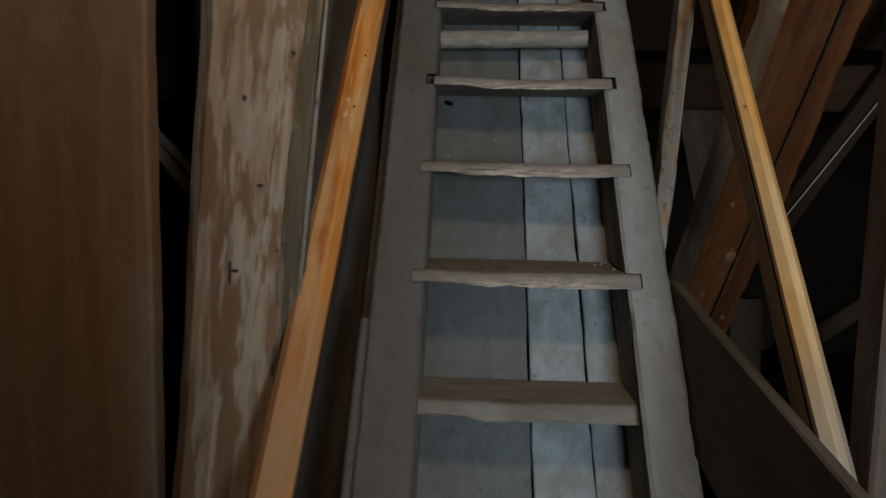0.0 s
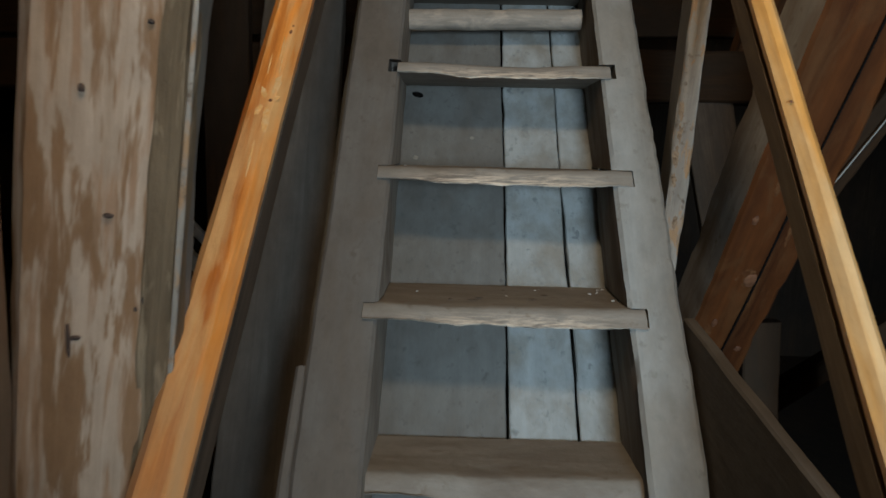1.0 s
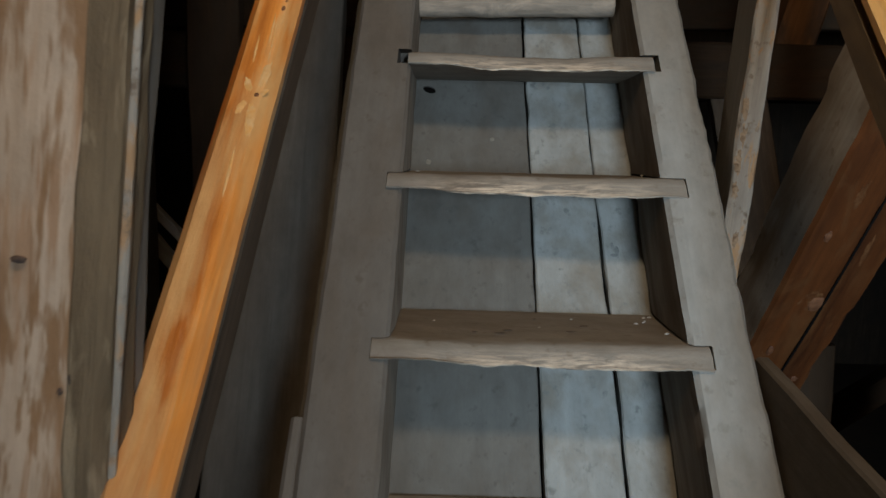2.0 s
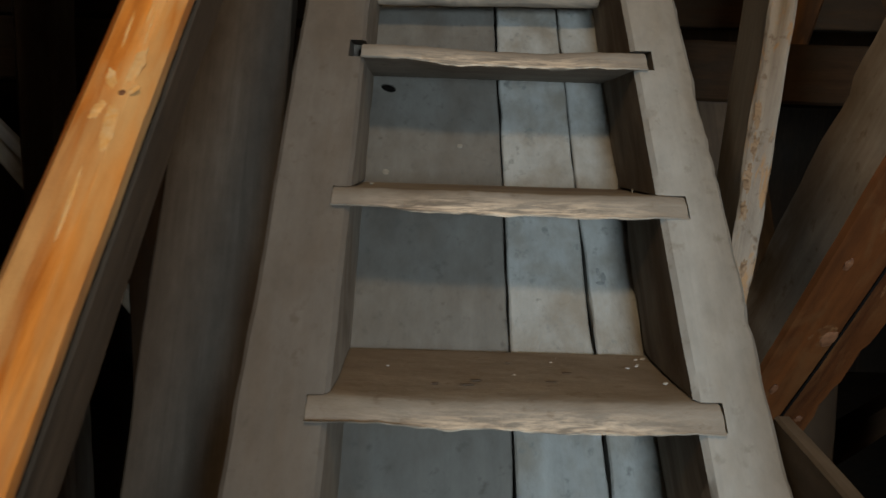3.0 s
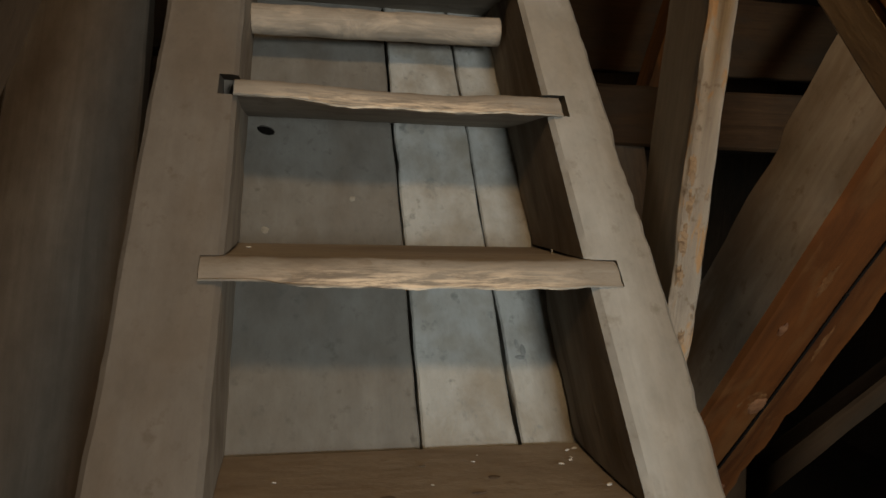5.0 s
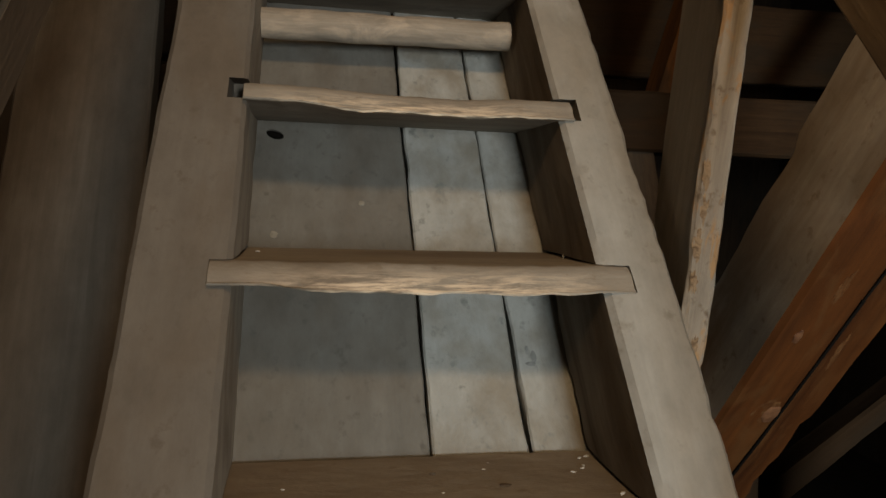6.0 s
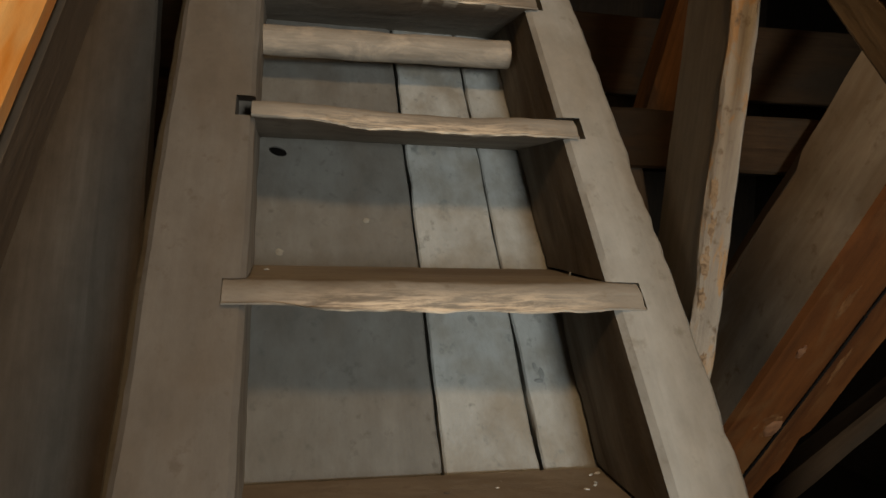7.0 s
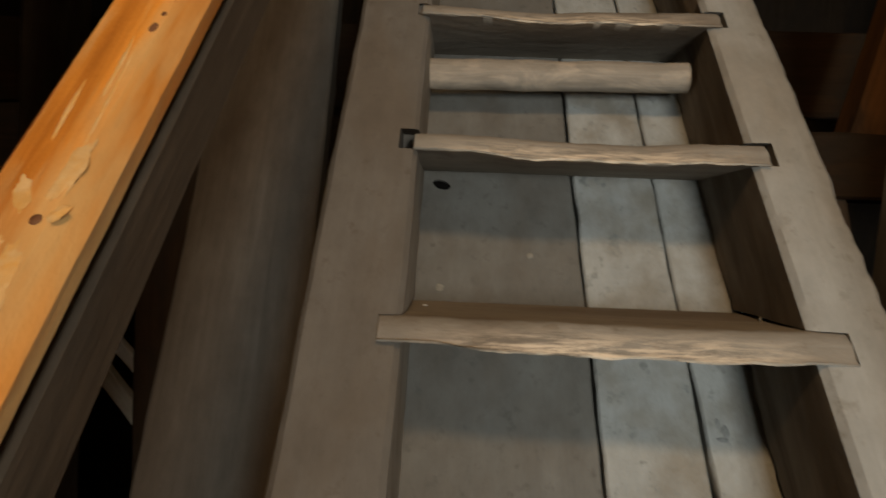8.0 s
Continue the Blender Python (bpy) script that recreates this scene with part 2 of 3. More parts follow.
def section(w, h, bevel, rounded, sides=3):
    """Points round a timber's cross-section, counter-clockwise."""
    if rounded >= 1:
        return [(0.5 * w * math.cos(a), 0.5 * h * math.sin(a)) for a in [2 * math.pi * i / 20 for i in range(20)]]
    x, y, b = w / 2, h / 2, bevel
    pts = []
    corners = [((x, -y + b), (x, y - b)), ((x - b, y), (-x + b, y)), ((-x, y - b), (-x, -y + b)), ((-x + b, -y), (x - b, -y))]
    for p, q in corners:
        for i in range(sides + 1):
            t = i / sides
            pts.append((p[0] + (q[0] - p[0]) * t, p[1] + (q[1] - p[1]) * t))
    return pts


def timber_mesh(length, w, h, bevel=0.006, rough=0.003, wave=0.006, seed=0, rounded=0, step=0.05, taper=0.0, bow=0.0, chips=0.0):
    """A sawn or hewn timber along local z from 0 to length, with uneven edges and faces."""
    bm = bmesh.new()
    sec = section(w, h, bevel, rounded)
    count = max(2, int(length / step))
    rings = []
    for k in range(count + 1):
        z = length * k / count
        g = 1 - taper * k / count
        ring = []
        for x, y in sec:
            v = Vector((x * g, y * g, z))
            out = Vector((x, y, 0)).normalized()
            low = noise.noise(Vector((x * 6 + seed * 9.1, y * 6, z * 2.2)))
            high = noise.noise(Vector((x * 30, y * 30 + seed * 5.3, z * 14)))
            v += out * (low * wave + high * rough)
            if chips and min(w / 2 - abs(x), h / 2 - abs(y)) < 0.001 and max(w / 2 - abs(x) - bevel, h / 2 - abs(y) - bevel) < 0.001:
                v -= out * chips * max(0.0, noise.noise(Vector((x * 9 + seed, y * 9, z * 11))) + 0.6 * noise.noise(Vector((seed, x * 20, z * 37))))
            v.x += bow * math.sin(math.pi * k / count)
            ring.append(bm.verts.new(v))
        rings.append(ring)
    n = len(sec)
    for a, b in zip(rings, rings[1:]):
        for i in range(n):
            bm.faces.new((a[i], a[(i + 1) % n], b[(i + 1) % n], b[i]))
    bm.faces.new(list(reversed(rings[0])))
    bm.faces.new(rings[-1])
    return bm


def axis_pose(a, b, across):
    """Pose with local z from a to b and local x near across."""
    z = (Vector(b) - Vector(a)).normalized()
    x = Vector(across)
    x = (x - z * x.dot(z)).normalized()
    y = z.cross(x)
    m = Matrix((x, y, z)).transposed().to_4x4()
    m.translation = Vector(a)
    return m


def timber(name, a, b, w, h, across, material, parent=None, label="", face=None, **more):
    """face: (local direction, material) for a side that was sawn, greyed, torn or toned differently."""
    ob = link(name, timber_mesh((Vector(b) - Vector(a)).length, w, h, **more), material, None, label)
    ob.matrix_world = axis_pose(a, b, across)
    if face:
        ob.data.materials.append(face[1])
        for p in ob.data.polygons:
            if p.normal.dot(Vector(face[0])) > 0.86:
                p.material_index = 1
    if parent:
        adopt(ob, parent)
    return ob


def box_mesh(lo, hi):
    bm = bmesh.new()
    bmesh.ops.create_cube(bm, size=1)
    for v in bm.verts:
        v.co = [(lo[i] + hi[i]) / 2 + v.co[i] * (hi[i] - lo[i]) for i in range(3)]
    return bm


def cut_away(ob, cutters):
    """Take the bmesh boxes, each with its pose, out of ob's mesh."""
    tool = bmesh.new()
    for bm, m in cutters:
        bm.transform(m)
        tmp = bpy.data.meshes.new("tmp")
        bm.to_mesh(tmp)
        bm.free()
        tool.from_mesh(tmp)
        bpy.data.meshes.remove(tmp)
    me = bpy.data.meshes.new("cutter")
    tool.to_mesh(me)
    tool.free()
    cutter = new("cutter", me)
    mod = ob.modifiers.new("cut", "BOOLEAN")
    mod.operation, mod.solver, mod.object = "DIFFERENCE", "EXACT", cutter
    bpy.context.view_layer.update()
    fresh = bpy.data.meshes.new_from_object(ob.evaluated_get(bpy.context.evaluated_depsgraph_get()))
    ob.modifiers.remove(mod)
    old, ob.data = ob.data, fresh
    bpy.data.meshes.remove(old)
    bpy.data.objects.remove(cutter)
    fresh.polygons.foreach_set("use_smooth", [True] * len(fresh.polygons))
    fresh.set_sharp_from_angle(angle=radians(35))


def blob(name, at, normal, rx, ry, rz, material, parent, seed=0, label="", ragged=0.35):
    """A small uneven lens, for knots and crumbs."""
    bm = bmesh.new()
    bmesh.ops.create_icosphere(bm, subdivisions=2 if ragged < 0.5 else 4, radius=1)
    for v in bm.verts:
        k = 1 + ragged * noise.noise(v.co * (1.7 if ragged < 0.5 else 2.6) + Vector((seed * 3.7, 0, 0)))
        v.co = Vector((v.co.x * rx * k, v.co.y * ry * k, v.co.z * rz))
    ob = link(name, bm, material, None, label)
    q = Vector(normal).to_track_quat("Z", "Y").to_matrix().to_4x4()
    q.translation = Vector(at)
    ob.matrix_world = q
    if parent:
        adopt(ob, parent)
    return ob


# ---------------------------------------------------------------- the shell of the loft
def shell():
    x0, x1, y0, y1, top = -3.6, 3.8, -2.4, 6.6, 6.0
    t = 0.12
    for name, lo, hi in (("wall_west", (x0 - t, y0 - t, 0), (x0, y1 + t, top)), ("wall_east", (x1, y0 - t, 0), (x1 + t, y1 + t, top)),
                         ("wall_north", (x0, y1, 0), (x1, y1 + t, top)), ("floor", (x0 - t, y0 - t, -0.15), (x1 + t, y1 + t, -0.002)),
                         ("ceiling", (x0 - t, y0 - t, top), (x1 + t, y1 + t, top + 0.1))):
        ob = link(name, box_mesh(lo, hi), UNLITBOARD)
        tagged(ob, "plain near-black timber boarding added to close the loft", name.split("_")[0], kind="structure")
    south = link("wall_south", box_mesh((x0, y0 - t, 0), (x1, y0, top)), UNLITBOARD)
    tagged(south, "plain near-black boarding with an added opening for the fill lamp", "wall", kind="structure")
    # opening added for the fill lamp, out of view
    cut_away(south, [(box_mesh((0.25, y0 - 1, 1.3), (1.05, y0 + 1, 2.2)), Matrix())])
    # added partition: its doorway edge shades the left side from the fill lamp
    inner = link("wall_inner", box_mesh((x0, -0.60, 0), (x1, -0.50, top)), UNLITBOARD)
    tagged(inner, "added dark partition whose doorway edge shades the left of the stair", "wall", kind="structure")
    cut_away(inner, [(box_mesh((0.12, -1, -0.5), (1.25, 0, 2.3)), Matrix())])


shell()

# ---------------------------------------------------------------- the stair
TREADS = [  # place up the slope, left end, right end, height, sag of the nosing, slot beyond each end, slot depth at each end
    (-1.76, -0.282, 0.282, 0.034, 0.004, 0.0, 0.003, 0.02, 0.02), (-1.41, -0.284, 0.28, 0.035, 0.004, 0.0, 0.004, 0.02, 0.02), (-1.06, -0.28, 0.282, 0.034, 0.005, 0.0, 0.003, 0.02, 0.02),
    (-0.708, -0.272, 0.250, 0.033, 0.006, 0.0, 0.0, 0.02, 0.02), (-0.35, -0.285, 0.268, 0.032, 0.006, 0.0, 0.006, 0.02, 0.05), (0.0, -0.284, 0.279, 0.034, 0.004, 0.0, 0.0035, 0.02, 0.05),
    (0.333, -0.262, 0.262, 0.034, 0.005, 0.028, 0.017, 0.085, 0.06), (0.686, -0.270, 0.262, 0.033, 0.007, 0.010, 0.016, 0.02, 0.04), (1.04, -0.28, 0.278, 0.034, 0.005, 0.004, 0.008, 0.02, 0.04),
    (1.39, -0.28, 0.28, 0.034, 0.004, 0.004, 0.004, 0.02, 0.03), (1.74, -0.28, 0.28, 0.034, 0.004, 0.004, 0.004, 0.02, 0.03), (2.09, -0.28, 0.28, 0.034, 0.004, 0.004, 0.004, 0.02, 0.03)]
RECESSED = {3: 0.062}   # treads whose nosing stays behind the stringers' faces
NOSE = 0.0045   # rise of the nosing over the rest of the step
LEFT_END, RIGHT_END = 0.68, 0.90   # share of a tread's height left where its ends were hewn thinner


def tread(k, u, x0, x1, h, sag, parent):
    """One step: nosing flush with the stringers, hollowed by feet, back edge against the lining."""
    bm = bmesh.new()
    back, lean = 0.243, 1 / math.tan(SLOPE)
    outline = [(back, 0), (0.16, 0), (0.08, 0), (0.035, 0), (0.014, 0.0), (0.004, -0.002), (-0.003, -0.007), (-0.4 * h * lean, -0.4 * h),
               (-0.7 * h * lean, -0.7 * h), (-0.95 * h * lean, -0.92 * h), (-0.9 * h * lean, -h), (0.02, -h), (0.09, -h), (0.17, -h), (back, -h)]
    count = 96
    rings = []
    for i in range(count + 1):
        x = x0 + (x1 - x0) * i / count
        ring = []
        edge = 1 - min(1, abs(x) / 0.27) ** 6
        slim = (1 - LEFT_END) * max(0.0, min(1.0, (-0.10 - x) / 0.12)) + (1 - RIGHT_END) * max(0.0, min(1.0, (x - 0.12) / 0.10))
        hollow = sag * math.exp(-((x + 0.05 * math.sin(k * 2.1)) / 0.14) ** 2)
        for j, (y, z) in enumerate(outline):
            near = max(0.0, 1 - max(y, 0) / 0.12)
            y += RECESSED.get(k, 0.0) * (1 - max(y, 0) / back)
            low = noise.noise(Vector((x * 7, k * 4.3, y * 5)))
            high = noise.noise(Vector((x * 40, k * 7.7 + j * 0.31, z * 50)))
            dy = near * edge * (0.006 * low + 0.002 * high + 0.5 * hollow)
            dz = near * edge * (0.0045 * noise.noise(Vector((x * 8, k * 6.1 + (0.6 if j > 7 else 0), 2))) + 0.0015 * high)
            if j <= 7:
                dz += near * (NOSE - hollow)
            elif j >= 9:
                dz += near * edge * (0.0015 + 0.0024 * noise.noise(Vector((x * 15, k * 3.3, 5))) + 0.0011 * noise.noise(Vector((x * 55, k * 5.9, 1)))) + near * slim * h
            ring.append(bm.verts.new((x, y + dy + 0.002, z + dz)))
        rings.append(ring)
    n = len(outline)
    for a, b in zip(rings, rings[1:]):
        for i in range(n):
            bm.faces.new((a[i], b[i], b[(i + 1) % n], a[(i + 1) % n]))
    bm.faces.new(rings[0])
    bm.faces.new(list(reversed(rings[-1])))
    bmesh.ops.recalc_face_normals(bm, faces=bm.faces)
    ob = link("tread", bm, TREAD, None, "worn grey-brown step with a pale splintered nosing", 50)
    ob.matrix_world = Matrix.Translation(lad(0, u, 0.004))
    return adopt(ob, parent)


def housing(inner, end, far, z0, z1, deep):
    """The slot for a tread's end: deep for the tread itself, shallow where it was cut too wide."""
    plan = [(inner, -0.09), (far, -0.09), (far, deep), (end, deep + 0.005), (end, 0.30), (inner, 0.30)]
    bm = bmesh.new()
    low = [bm.verts.new((x, y, z0)) for x, y in plan]
    high = [bm.verts.new((x, y, z1)) for x, y in plan]
    bm.faces.new(low)
    bm.faces.new(list(reversed(high)))
    for i in range(len(plan)):
        j = (i + 1) % len(plan)
        bm.faces.new((low[i], high[i], high[j], low[j]))
    bmesh.ops.recalc_face_normals(bm, faces=bm.faces)
    return bm


def stair():
    root = thing("ladder_stair", "steep dust-grey wooden ladder stair with worn treads housed in heavy stringers", "stair", lad(0, -2.2, 0))
    u0, u1 = -2.2, 2.5
    left = timber("stringer", lad(-0.317, u0, -0.095), lad(-0.319, u1, -0.095), 0.124, 0.19, (1, 0, 0), SHADEDDUST, None, "", face=((1, 0, 0), WARMLITFACE), bevel=0.007, rough=0.003, wave=0.006, seed=1, step=0.02, chips=0.003)
    right = timber("stringer", lad(0.2815, u0, -0.095), lad(0.300, u1, -0.095), 0.106, 0.19, (1, 0, 0), LITDUST, None, "", face=((-1, 0, 0), INNERFACE), bevel=0.008, rough=0.004, wave=0.008, seed=4, step=0.0125, chips=0.006)
    for ob, sign in ((left, -1), (right, 1)):
        slots = []
        for k, (u, x0, x1, h, sag, s0, s1, d0, d1) in enumerate(TREADS):
            if k in RECESSED:
                continue
            end, gap, deep, share = (x0, s0, d0, LEFT_END) if sign < 0 else (x1, s1, d1, RIGHT_END)
            inner = -0.20 if sign < 0 else 0.19
            slots.append((housing(inner, end + sign * 0.0008, end + sign * max(gap * 0.85, 0.0010), -h * share + 0.0042, 0.0030 + NOSE + 0.3 * max(0.0, gap - 0.004), deep), Matrix.Translation(lad(0, u, 0))))
        cut_away(ob, slots)
        adopt(ob, root)
    # the wider foot of the stringer, broken off at its upper end
    timber("stringer_strip", lad(-0.391, u0, -0.075), lad(-0.391, -0.475, -0.075), 0.022, 0.13, (1, 0, 0), SHADEDDUST, root, "", bevel=0.006, rough=0.003, wave=0.004, seed=7, step=0.03)
    for k, (u, x0, x1, h, sag, s0, s1, d0, d1) in enumerate(TREADS):
        tread(k, u, x0, x1, h, sag, root)
    timber("rung", lad(-0.256, 0.637, -0.110), lad(0.230, 0.648, -0.110), 0.058, 0.056, (0, 0, 1), PEELED, root, "peeled round pole between the stringers", rounded=1, rough=0.0028, wave=0.005, seed=3, step=0.02)
    crack = blob("crack", lad(-0.335, -0.463, 0.0), LADDER.to_3x3() @ Vector((0, 0, 1)), 0.0012, 0.016, 0.0015, STAIN, None, seed=61, label="short dark crack in the dust")
    crack.matrix_world = crack.matrix_world @ Matrix.Rotation(0.6, 4, "Z")
    adopt(crack, root)
    return root


stair()


def lining():
    root = thing("stair_lining", "three grey boards with dark joints behind the stair", "boarding", lad(0, -2.2, -0.2))
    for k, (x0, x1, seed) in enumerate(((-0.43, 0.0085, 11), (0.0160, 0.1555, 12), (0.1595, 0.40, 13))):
        ob = timber("board", lad((x0 + x1) / 2, -2.15, -0.202), lad((x0 + x1) / 2 - (0.004 if k else 0), 2.5, -0.202), x1 - x0, 0.026, (1, 0, 0), LINING if k else SHADEDLINING, None, "",
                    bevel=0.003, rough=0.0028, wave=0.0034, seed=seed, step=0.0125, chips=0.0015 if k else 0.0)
        if k == 0:
            bm = bmesh.new()
            bmesh.ops.create_cone(bm, cap_ends=True, segments=14, radius1=0.08, radius2=0.0150, depth=0.115)
            for v in bm.verts:
                v.co.y *= 0.62
            cut_away(ob, [(bm, LADDER @ Matrix.Translation((-0.224, 0.421, -0.2425)) @ Matrix.Rotation(-0.5, 4, "Z"))])
        adopt(ob, root)
    up = LADDER.to_3x3() @ Vector((0, 0, 1))
    blob("knothole", lad(-0.224, 0.421, -0.1955), up, 0.026, 0.019, 0.002, VOIDSHADE, root, seed=8, label="black disc for the shade inside a knothole")
    for x, u, r in ((-0.217, 0.193, 0.008), (-0.072, 0.265, 0.007), (-0.245, 0.545, 0.004)):
        blob("knot", lad(x, u, -0.1885), up, r * 0.8, r * 0.9, 0.0012, KNOT, root, seed=x * 10)
    for x, u, rx, ry in ((0.186, -0.034, 0.005, 0.010), (0.180, -0.046, 0.008, 0.004), (0.177, -0.02, 0.003, 0.006)):
        blob("flake", lad(x, u, -0.1886), up, rx, ry, 0.001, FLAKED, root, seed=u * 40, label="dull patch of flaked paint")
    return root


lining()

# ---------------------------------------------------------------- handrails
def handrail(x0, x1, top, label, seed, material, under, u0=-1.5, u1=2.3, w=0.056, inset=0.0):
    """A pine rail with rounded edges on a greyed board set on edge."""
    root = thing("handrail", label, "handrail", lad(x0, u0, top), group="stair handrails")
    timber("rail", lad(x0, u0, top - 0.0175), lad(x1, u1, top - 0.0175), w, 0.035, (1, 0, 0), material, root, "", bevel=0.0125, rough=0.0007, wave=0.0016, seed=seed, step=0.04)
    timber("rail_board", lad(x0 + inset, u0, top - 0.061), lad(x1 + inset, u1, top - 0.061), 0.04, 0.052, (1, 0, 0), under, root, "dull board under the rail", bevel=0.005, rough=0.001, wave=0.003, seed=seed + 5, step=0.06)
    return root


OUT = LADDER.to_3x3() @ Vector((0, 0, 1))
left_rail = handrail(-0.436, -0.294, 0.490, "orange varnished pine handrail beside the stair", 21, REDPINE, UMBER, w=0.060, inset=0.006)
right_rail = handrail(0.386, 0.434, 0.470, "honey-coloured pine handrail fixed to a side plank", 22, PINE, OCHRE, u0=-1.0, w=0.038, inset=0.004)
for k, (x, u, rx, ry) in enumerate(((-0.371, -0.132, 0.0035, 0.007), (-0.369, -0.118, 0.002, 0.003), (-0.379, -0.279, 0.003, 0.0035))):
    blob("knot", lad(x, u, 0.4893), OUT, rx, ry, 0.0012, REDKNOT, left_rail, seed=k)
for k, (dx, du, rx, ry, turn) in enumerate(((0.003, 0.030, 0.0050, 0.021, -0.12), (0.000, -0.036, 0.0048, 0.023, 0.08), (-0.013, 0.016, 0.0045, 0.013, 0.35), (-0.004, 0.115, 0.0012, 0.034, 0.0), (0.001, 0.085, 0.0009, 0.04, 0.0), (-0.016, 0.075, 0.0014, 0.022, 0.0), (-0.006, -0.11, 0.0016, 0.03, 0.0), (0.008, 0.004, 0.0030, 0.006, -0.5), (-0.014, -0.019, 0.004, 0.010, -0.3))):
    patch = blob("bare_patch", lad(-0.379 + dx + 0.037 * du, -0.279 + du, 0.4897), OUT, rx, ry, 0.0007, BARE, None, seed=k * 3 + 1, label="pale bare wood round a knot", ragged=0.5)
    patch.matrix_world = patch.matrix_world @ Matrix.Rotation(turn, 4, "Z")
    adopt(patch, left_rail)
blob("knot", lad(0.387, -0.239, 0.4697), OUT, 0.0025, 0.003, 0.0012, REDKNOT, right_rail, seed=9)

# ---------------------------------------------------------------- timbers to the left
def single(name, label, category, a, b, w, h, across, material, group="", **more):
    ob = timber(name, a, b, w, h, across, material, None, "", **more)
    return tagged(ob, label, category, group)


def post():
    root = thing("timber_post", "pale hewn post with brown bark patches beside the handrail", "post", (-0.672, 1.205, 0.0))
    timber("shaft", (-0.672, 1.205, 0.0), (-0.272, 1.205, 4.0), 0.185, 0.09, (1, 0, 0), POST, root, "", face=((1, 0, 0), GREYBROWN), bevel=0.024, rough=0.004, wave=0.012, seed=31, step=0.04)
    timber("bark", (-0.593, 1.182, 0.0), (-0.196, 1.182, 4.0), 0.036, 0.05, (1, 0, 0), BARK, root, "brown bark left along one side", bevel=0.008, rough=0.004, wave=0.008, seed=39, step=0.02)
    timber("splinter", (-0.571, 1.170, 0.0), (-0.174, 1.170, 4.0), 0.007, 0.006, (1, 0, 0), TORN, root, "pale strip torn loose along the side", bevel=0.0015, rough=0.001, wave=0.003, seed=38, step=0.03)
    for k, (x, z, rx, rz) in enumerate(((-0.481, 1.667, 0.006, 0.003), (-0.504, 1.802, 0.004, 0.005), (-0.446, 1.574, 0.002, 0.006), (-0.455, 1.564, 0.002, 0.003),
                                        (-0.532, 1.526, 0.003, 0.022), (-0.524, 1.53, 0.007, 0.003), (-0.427, 1.871, 0.004, 0.003))):
        blob("knot", (x, 1.1585, z), (0, -1, 0), rx, rz, 0.0025, DARKKNOT, root, seed=k + 20)
    return root


post()
single("wide_plank", "blurred dark brown upright plank", "plank", (-0.955, 1.34, 0.0), (-0.915, 1.34, 4.0), 0.42, 0.05, (1, 0, 0), PANEL, bevel=0.006, wave=0.005, seed=32)
single("sloping_plank", "wide dusty dark plank sloping beside the stringer", "plank", (-0.503, 1.465, 0.0), (-0.660, 3.37, 3.2), 0.254, 0.06, (1, 0, 0.04), SMOKED, bevel=0.005, wave=0.004, seed=33)
single("back_post", "dusty grey squared post in the dark", "post", (-1.12, 2.76, 0.0), (-1.12, 2.76, 4.0), 0.10, 0.12, (1, 0, 0), GREYBROWN, bevel=0.01, wave=0.006, seed=34)
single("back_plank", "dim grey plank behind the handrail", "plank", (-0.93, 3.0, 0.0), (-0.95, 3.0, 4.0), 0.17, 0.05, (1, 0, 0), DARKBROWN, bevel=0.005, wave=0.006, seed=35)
single("batten", "thin pale batten slanting in the dark", "batten", (-1.62, 3.3, 1.845), (-0.57, 3.3, 0.76), 0.036, 0.04, (0.7, 0, 0.7), SPLINTER, "slanting battens", bevel=0.004, wave=0.002, rough=0.001, seed=36)
single("batten", "thin tan batten slanting in the dark", "batten", (-1.67, 3.3, 1.845), (-0.62, 3.3, 0.563), 0.05, 0.04, (0.7, 0, 0.7), PALE, "slanting battens", bevel=0.004, wave=0.002, rough=0.001, seed=37)

# ---------------------------------------------------------------- timbers to the right
def upright():
    a, b = Vector((0.349, 2.08, 0.9)), Vector((0.46, 1.93, 3.4))
    root = thing("upright_plank", "upright grey plank with a torn pale edge fixed beside the stringer", "plank", a)
    turn = axis_pose(a, b, (1, -0.15, 0)).to_3x3()
    front, back = turn @ Vector((0, -0.050, 0)), turn @ Vector((0, 0.032, 0))
    timber("board", a + back, b + back, 0.034, 0.168, (1, -0.15, 0), PALEGREY, root, "", bevel=0.004, wave=0.004, rough=0.003, seed=41)
    timber("torn_edge", a + front, b + front, 0.039, 0.014, (1, -0.15, 0), TORN, root, "torn pale edge with tan splintered patches", bevel=0.004, wave=0.004, rough=0.004, seed=46, step=0.0125, chips=0.008)
    along = (b - a).normalized()
    for k, (z, x, rx, rz) in enumerate(((1.69, -0.009, 0.005, 0.014), (1.745, -0.011, 0.006, 0.020), (1.79, -0.009, 0.006, 0.020), (1.84, -0.012, 0.005, 0.018), (1.60, 0.004, 0.004, 0.014))):
        spot = a + along * ((z - a.z) / along.z) + turn @ Vector((x, -0.0575, 0))
        blob("splintered_patch", spot, turn @ Vector((0, -1, 0)), rx, rz, 0.0018, FLECK, root, seed=k + 110, label="tan splintered patch", ragged=0.9)


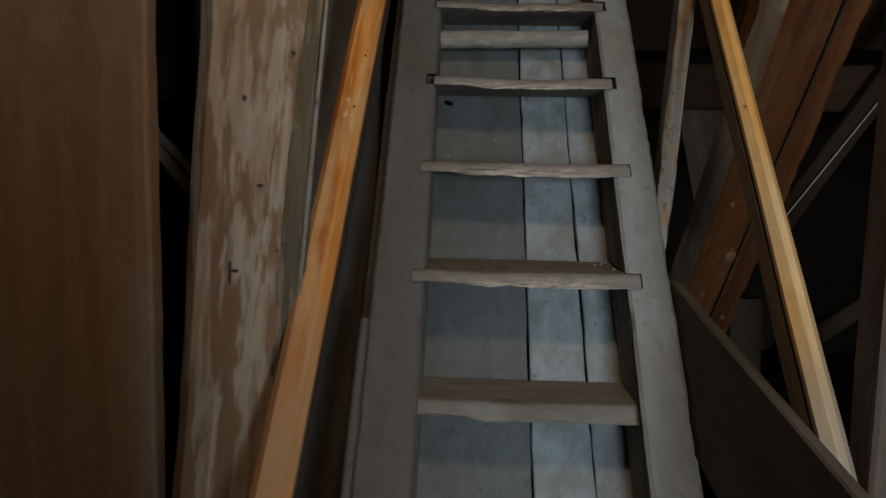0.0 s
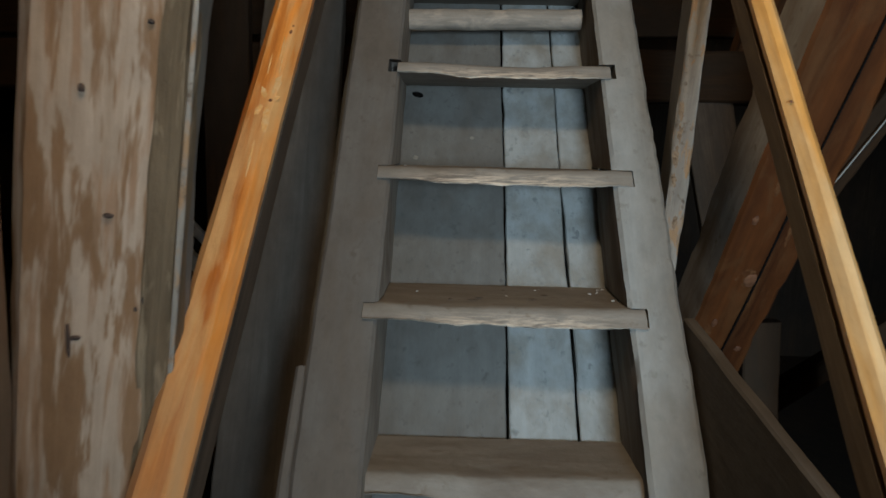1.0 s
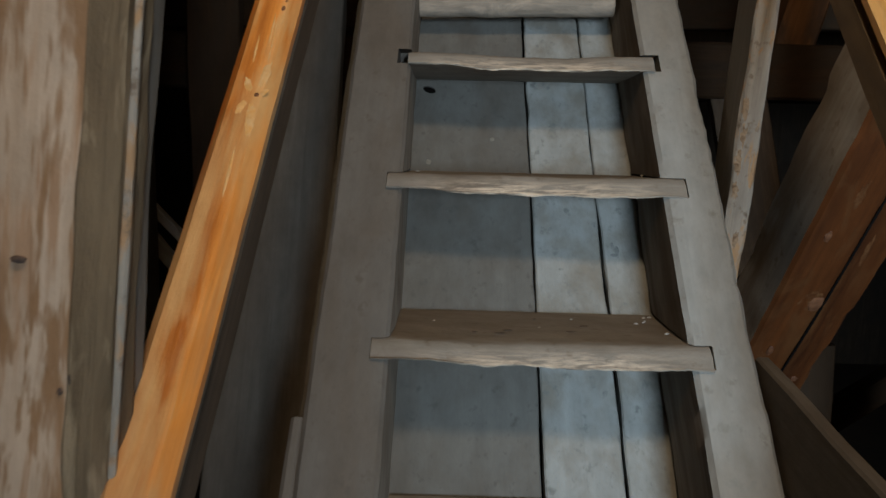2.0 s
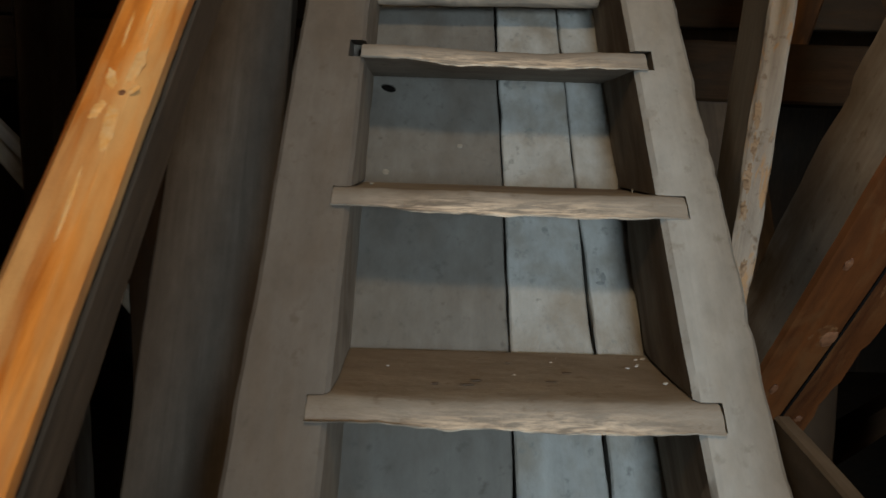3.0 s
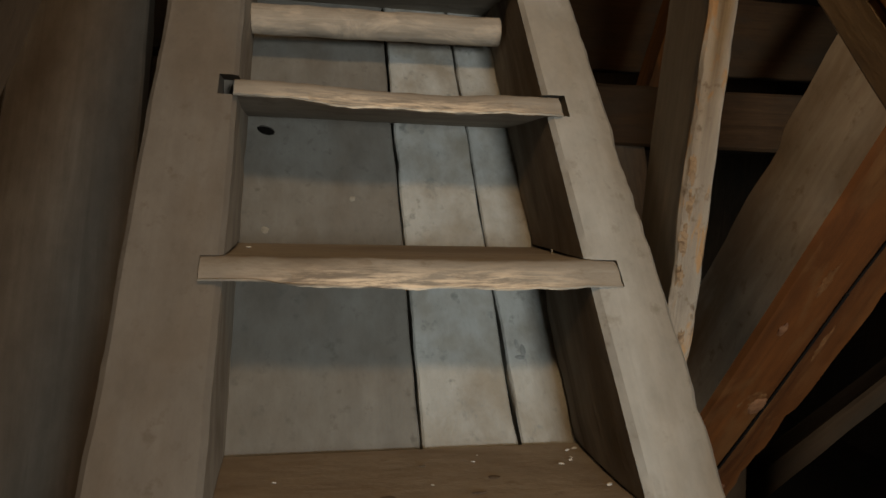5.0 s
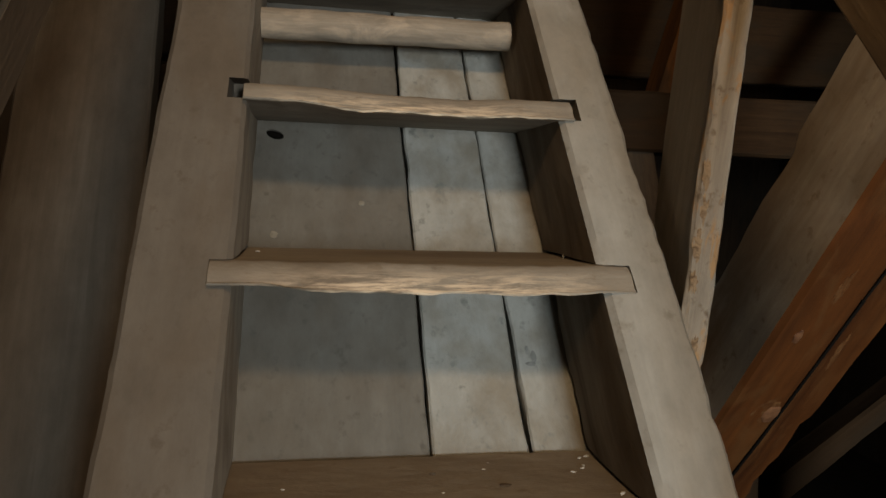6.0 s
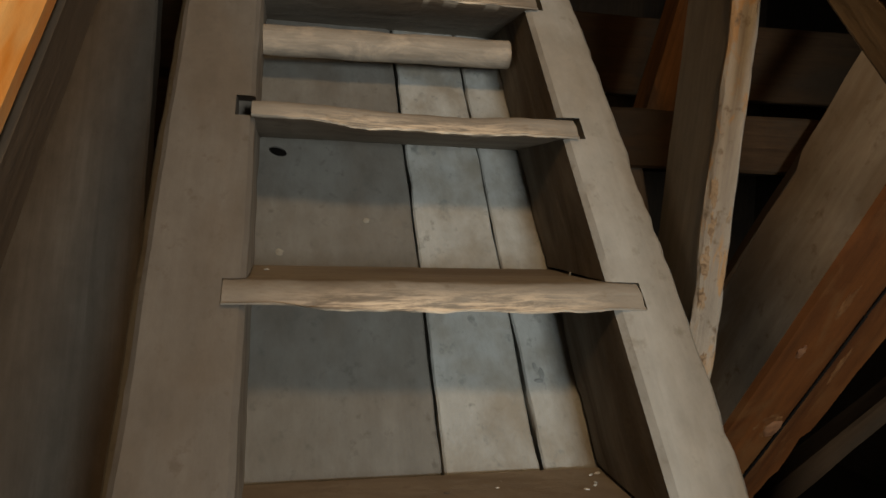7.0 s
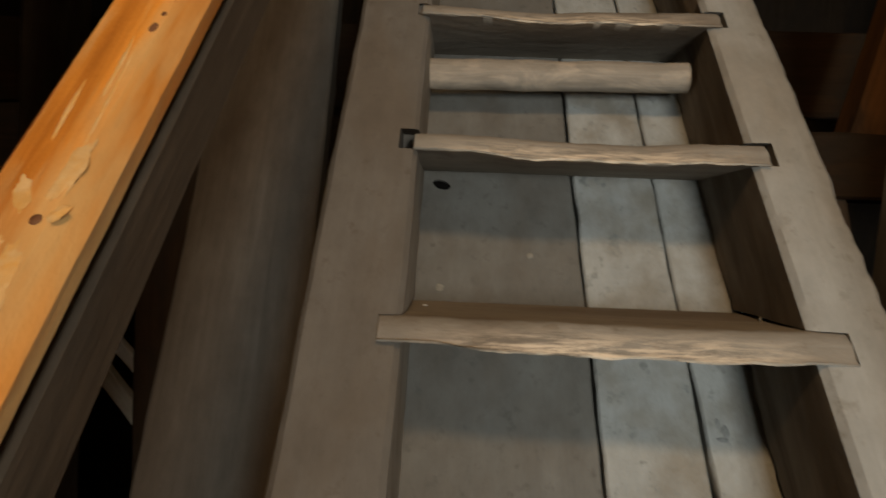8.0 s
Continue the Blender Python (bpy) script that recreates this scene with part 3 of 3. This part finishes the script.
upright()
def brace():
    a, b = Vector((0.563, 3.23, 0.035)), Vector((0.651, 1.33, 2.72))
    root = thing("diagonal_brace", "heavy reddish-brown squared brace with a greyed side and cracks", "beam", a)
    beam = timber("beam", a, b, 0.18, 0.17, (1, 0, 0), REDWOOD, None, "", face=((-1, 0, 0), GREYFACE), bevel=0.008, wave=0.004, rough=0.002, seed=42, step=0.03, chips=0.010)
    m = beam.matrix_world.copy()
    side = -1 if (m.to_3x3() @ Vector((0, 1, 0))).y > 0 else 1
    for k, (x0, z0, x1, z1, wide) in enumerate(((0.004, 0.95, 0.010, 1.52, 0.004), (0.010, 1.50, 0.016, 2.06, 0.0055), (0.016, 2.04, 0.024, 2.7, 0.005))):
        timber("crack", m @ Vector((x0, side * 0.0825, z0)), m @ Vector((x1, side * 0.0825, z1)), wide, 0.013, m.to_3x3() @ Vector((1, 0, 0)), VOIDSHADE, root, "dark drying crack", bevel=0.001, wave=0.0012, rough=0.0006, seed=k + 81, step=0.02, bow=0.003)
    adopt(beam, root)
    low = m.to_3x3() @ Vector((0, side, 0))
    for k, (x, z, rx, rz) in enumerate(((-0.004, 1.80, 0.024, 0.036), (-0.05, 1.60, 0.010, 0.022), (-0.035, 1.33, 0.012, 0.020), (0.055, 1.42, 0.012, 0.016), (0.04, 1.95, 0.006, 0.045), (-0.03, 2.08, 0.008, 0.03))):
        blob("scuff", m @ Vector((x, side * 0.0845, z)), low, rx, rz, 0.0016, SCUFFED, root, seed=k + 90, label="paler scuffed wood", ragged=0.8)
    for k, (x, z, rx, rz, mat) in enumerate(((0.0, 1.79, 0.016, 0.022, REDKNOT), (-0.04, 1.63, 0.007, 0.016, REDKNOT), (-0.07, 1.43, 0.010, 0.016, REDKNOT), (0.05, 1.53, 0.009, 0.010, REDKNOT), (-0.05, 1.98, 0.007, 0.015, REDKNOT))):
        blob("knot", m @ Vector((x, side * 0.0855, z)), low, rx, rz, 0.0034, mat, root, seed=k + 40)
    return root


brace()
# top edge toned paler than the plank's sides
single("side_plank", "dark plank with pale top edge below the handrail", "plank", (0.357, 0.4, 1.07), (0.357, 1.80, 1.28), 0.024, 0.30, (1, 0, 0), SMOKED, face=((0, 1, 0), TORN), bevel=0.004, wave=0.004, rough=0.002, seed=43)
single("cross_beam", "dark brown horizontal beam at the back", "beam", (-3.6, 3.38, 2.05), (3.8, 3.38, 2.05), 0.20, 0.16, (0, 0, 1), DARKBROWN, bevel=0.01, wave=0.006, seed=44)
single("slanting_plank", "dull grey plank slanting behind the braces", "plank", (0.86, 3.35, 2.02), (1.14, 3.35, 0.85), 0.2, 0.05, (1, 0, 0.4), UMBER, bevel=0.005, wave=0.005, seed=45)
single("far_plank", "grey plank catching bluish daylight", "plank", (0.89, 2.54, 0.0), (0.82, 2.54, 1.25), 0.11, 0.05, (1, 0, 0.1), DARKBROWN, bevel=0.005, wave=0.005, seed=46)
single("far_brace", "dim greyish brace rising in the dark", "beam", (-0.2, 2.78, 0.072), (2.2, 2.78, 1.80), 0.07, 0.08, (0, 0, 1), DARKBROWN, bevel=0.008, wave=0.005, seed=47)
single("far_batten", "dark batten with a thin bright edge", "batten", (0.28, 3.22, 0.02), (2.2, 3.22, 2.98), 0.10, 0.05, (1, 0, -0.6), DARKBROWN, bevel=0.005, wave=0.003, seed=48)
# pale strip added as the bright, lit edge of the batten
single("cord", "thin pale strip standing for the lit edge of a dark batten", "cord", (1.10, 3.165, 1.331), (1.72, 3.165, 2.208), 0.006, 0.006, (1, 0, 0), SPLINTER, rounded=1, rough=0.0006, wave=0.001, seed=52)
single("brown_post", "plain brown upright post", "post", (0.99, 1.82, 0.0), (0.93, 1.80, 4.0), 0.24, 0.12, (1, 0, 0), BROWN, bevel=0.01, wave=0.006, seed=49)

single("rafter", "dim russet rafter standing on the cross beam", "rafter", (1.06, 3.39, 2.13), (1.62, 3.39, 4.2), 0.15, 0.12, (1, 0, 0), RUSSET, bevel=0.01, wave=0.006, seed=51)
single("ledger_board", "dim grey board laid along the back of the loft", "board", (-3.6, 4.05, 2.42), (3.8, 4.05, 2.52), 0.34, 0.06, (0, 0, 1), DARKBROWN, bevel=0.006, wave=0.006, seed=53)

# ---------------------------------------------------------------- small debris
def debris():
    rng = random.Random(5)
    bm = bmesh.new()
    top5 = lad(0, -0.35, 0.004).z
    spots = [(0.225, 1.867, 0.0045), (0.188, 1.939, 0.003), (0.205, 1.95, 0.003), (0.227, 1.99, 0.004), (0.214, 1.985, 0.003)]
    spots += [(rng.uniform(-0.2, 0.235), rng.uniform(1.86, 1.995), rng.uniform(0.001, 0.0022)) for _ in range(6)]
    for x, y, r in spots:
        made = bmesh.ops.create_icosphere(bm, subdivisions=1, radius=1)["verts"]
        turn = Matrix.Rotation(rng.uniform(0, 3), 3, "Z")
        for v in made:
            p = turn @ Vector((v.co.x * r * rng.uniform(1.1, 1.8), v.co.y * r * 0.7, v.co.z * r * 0.5))
            v.co = p + Vector((x, y, top5 + r * 0.35))
    ob = link("debris", bm, SPLINTER)
    tagged(ob, "pale crumbs and splinters lying on a dusty step", "debris", kind="stuff")


debris()
chip = blob("wood_chip", (0.232, 2.135, 1.705), (0, 0, 1), 0.002, 0.003, 0.006, KNOT, None, seed=3)
tagged(chip, "small pale splinter stuck at the end of a step", "splinter")
chip = blob("wood_chip", (-0.235, 2.16, 1.7045), (0, 0, 1), 0.004, 0.0018, 0.0012, SPLINTER, None, seed=4)
tagged(chip, "tiny white chip lying at the back of a step", "splinter")
for k, (x, y, rx, ry) in enumerate(((-0.055, 1.862, 0.011, 0.004), (-0.07, 1.842, 0.012, 0.003), (0.085, 1.905, 0.008, 0.005), (0.055, 1.862, 0.010, 0.0028), (-0.115, 1.845, 0.006, 0.003), (0.0, 1.95, 0.005, 0.002))):
    spot = blob("dark_stain", (x, y, 1.4402), (0, 0, 1), rx, ry, 0.0009, STAIN, None, seed=k + 70)
    tagged(spot, "small dark brown stain on a dusty step", "stain", "stains on the step")
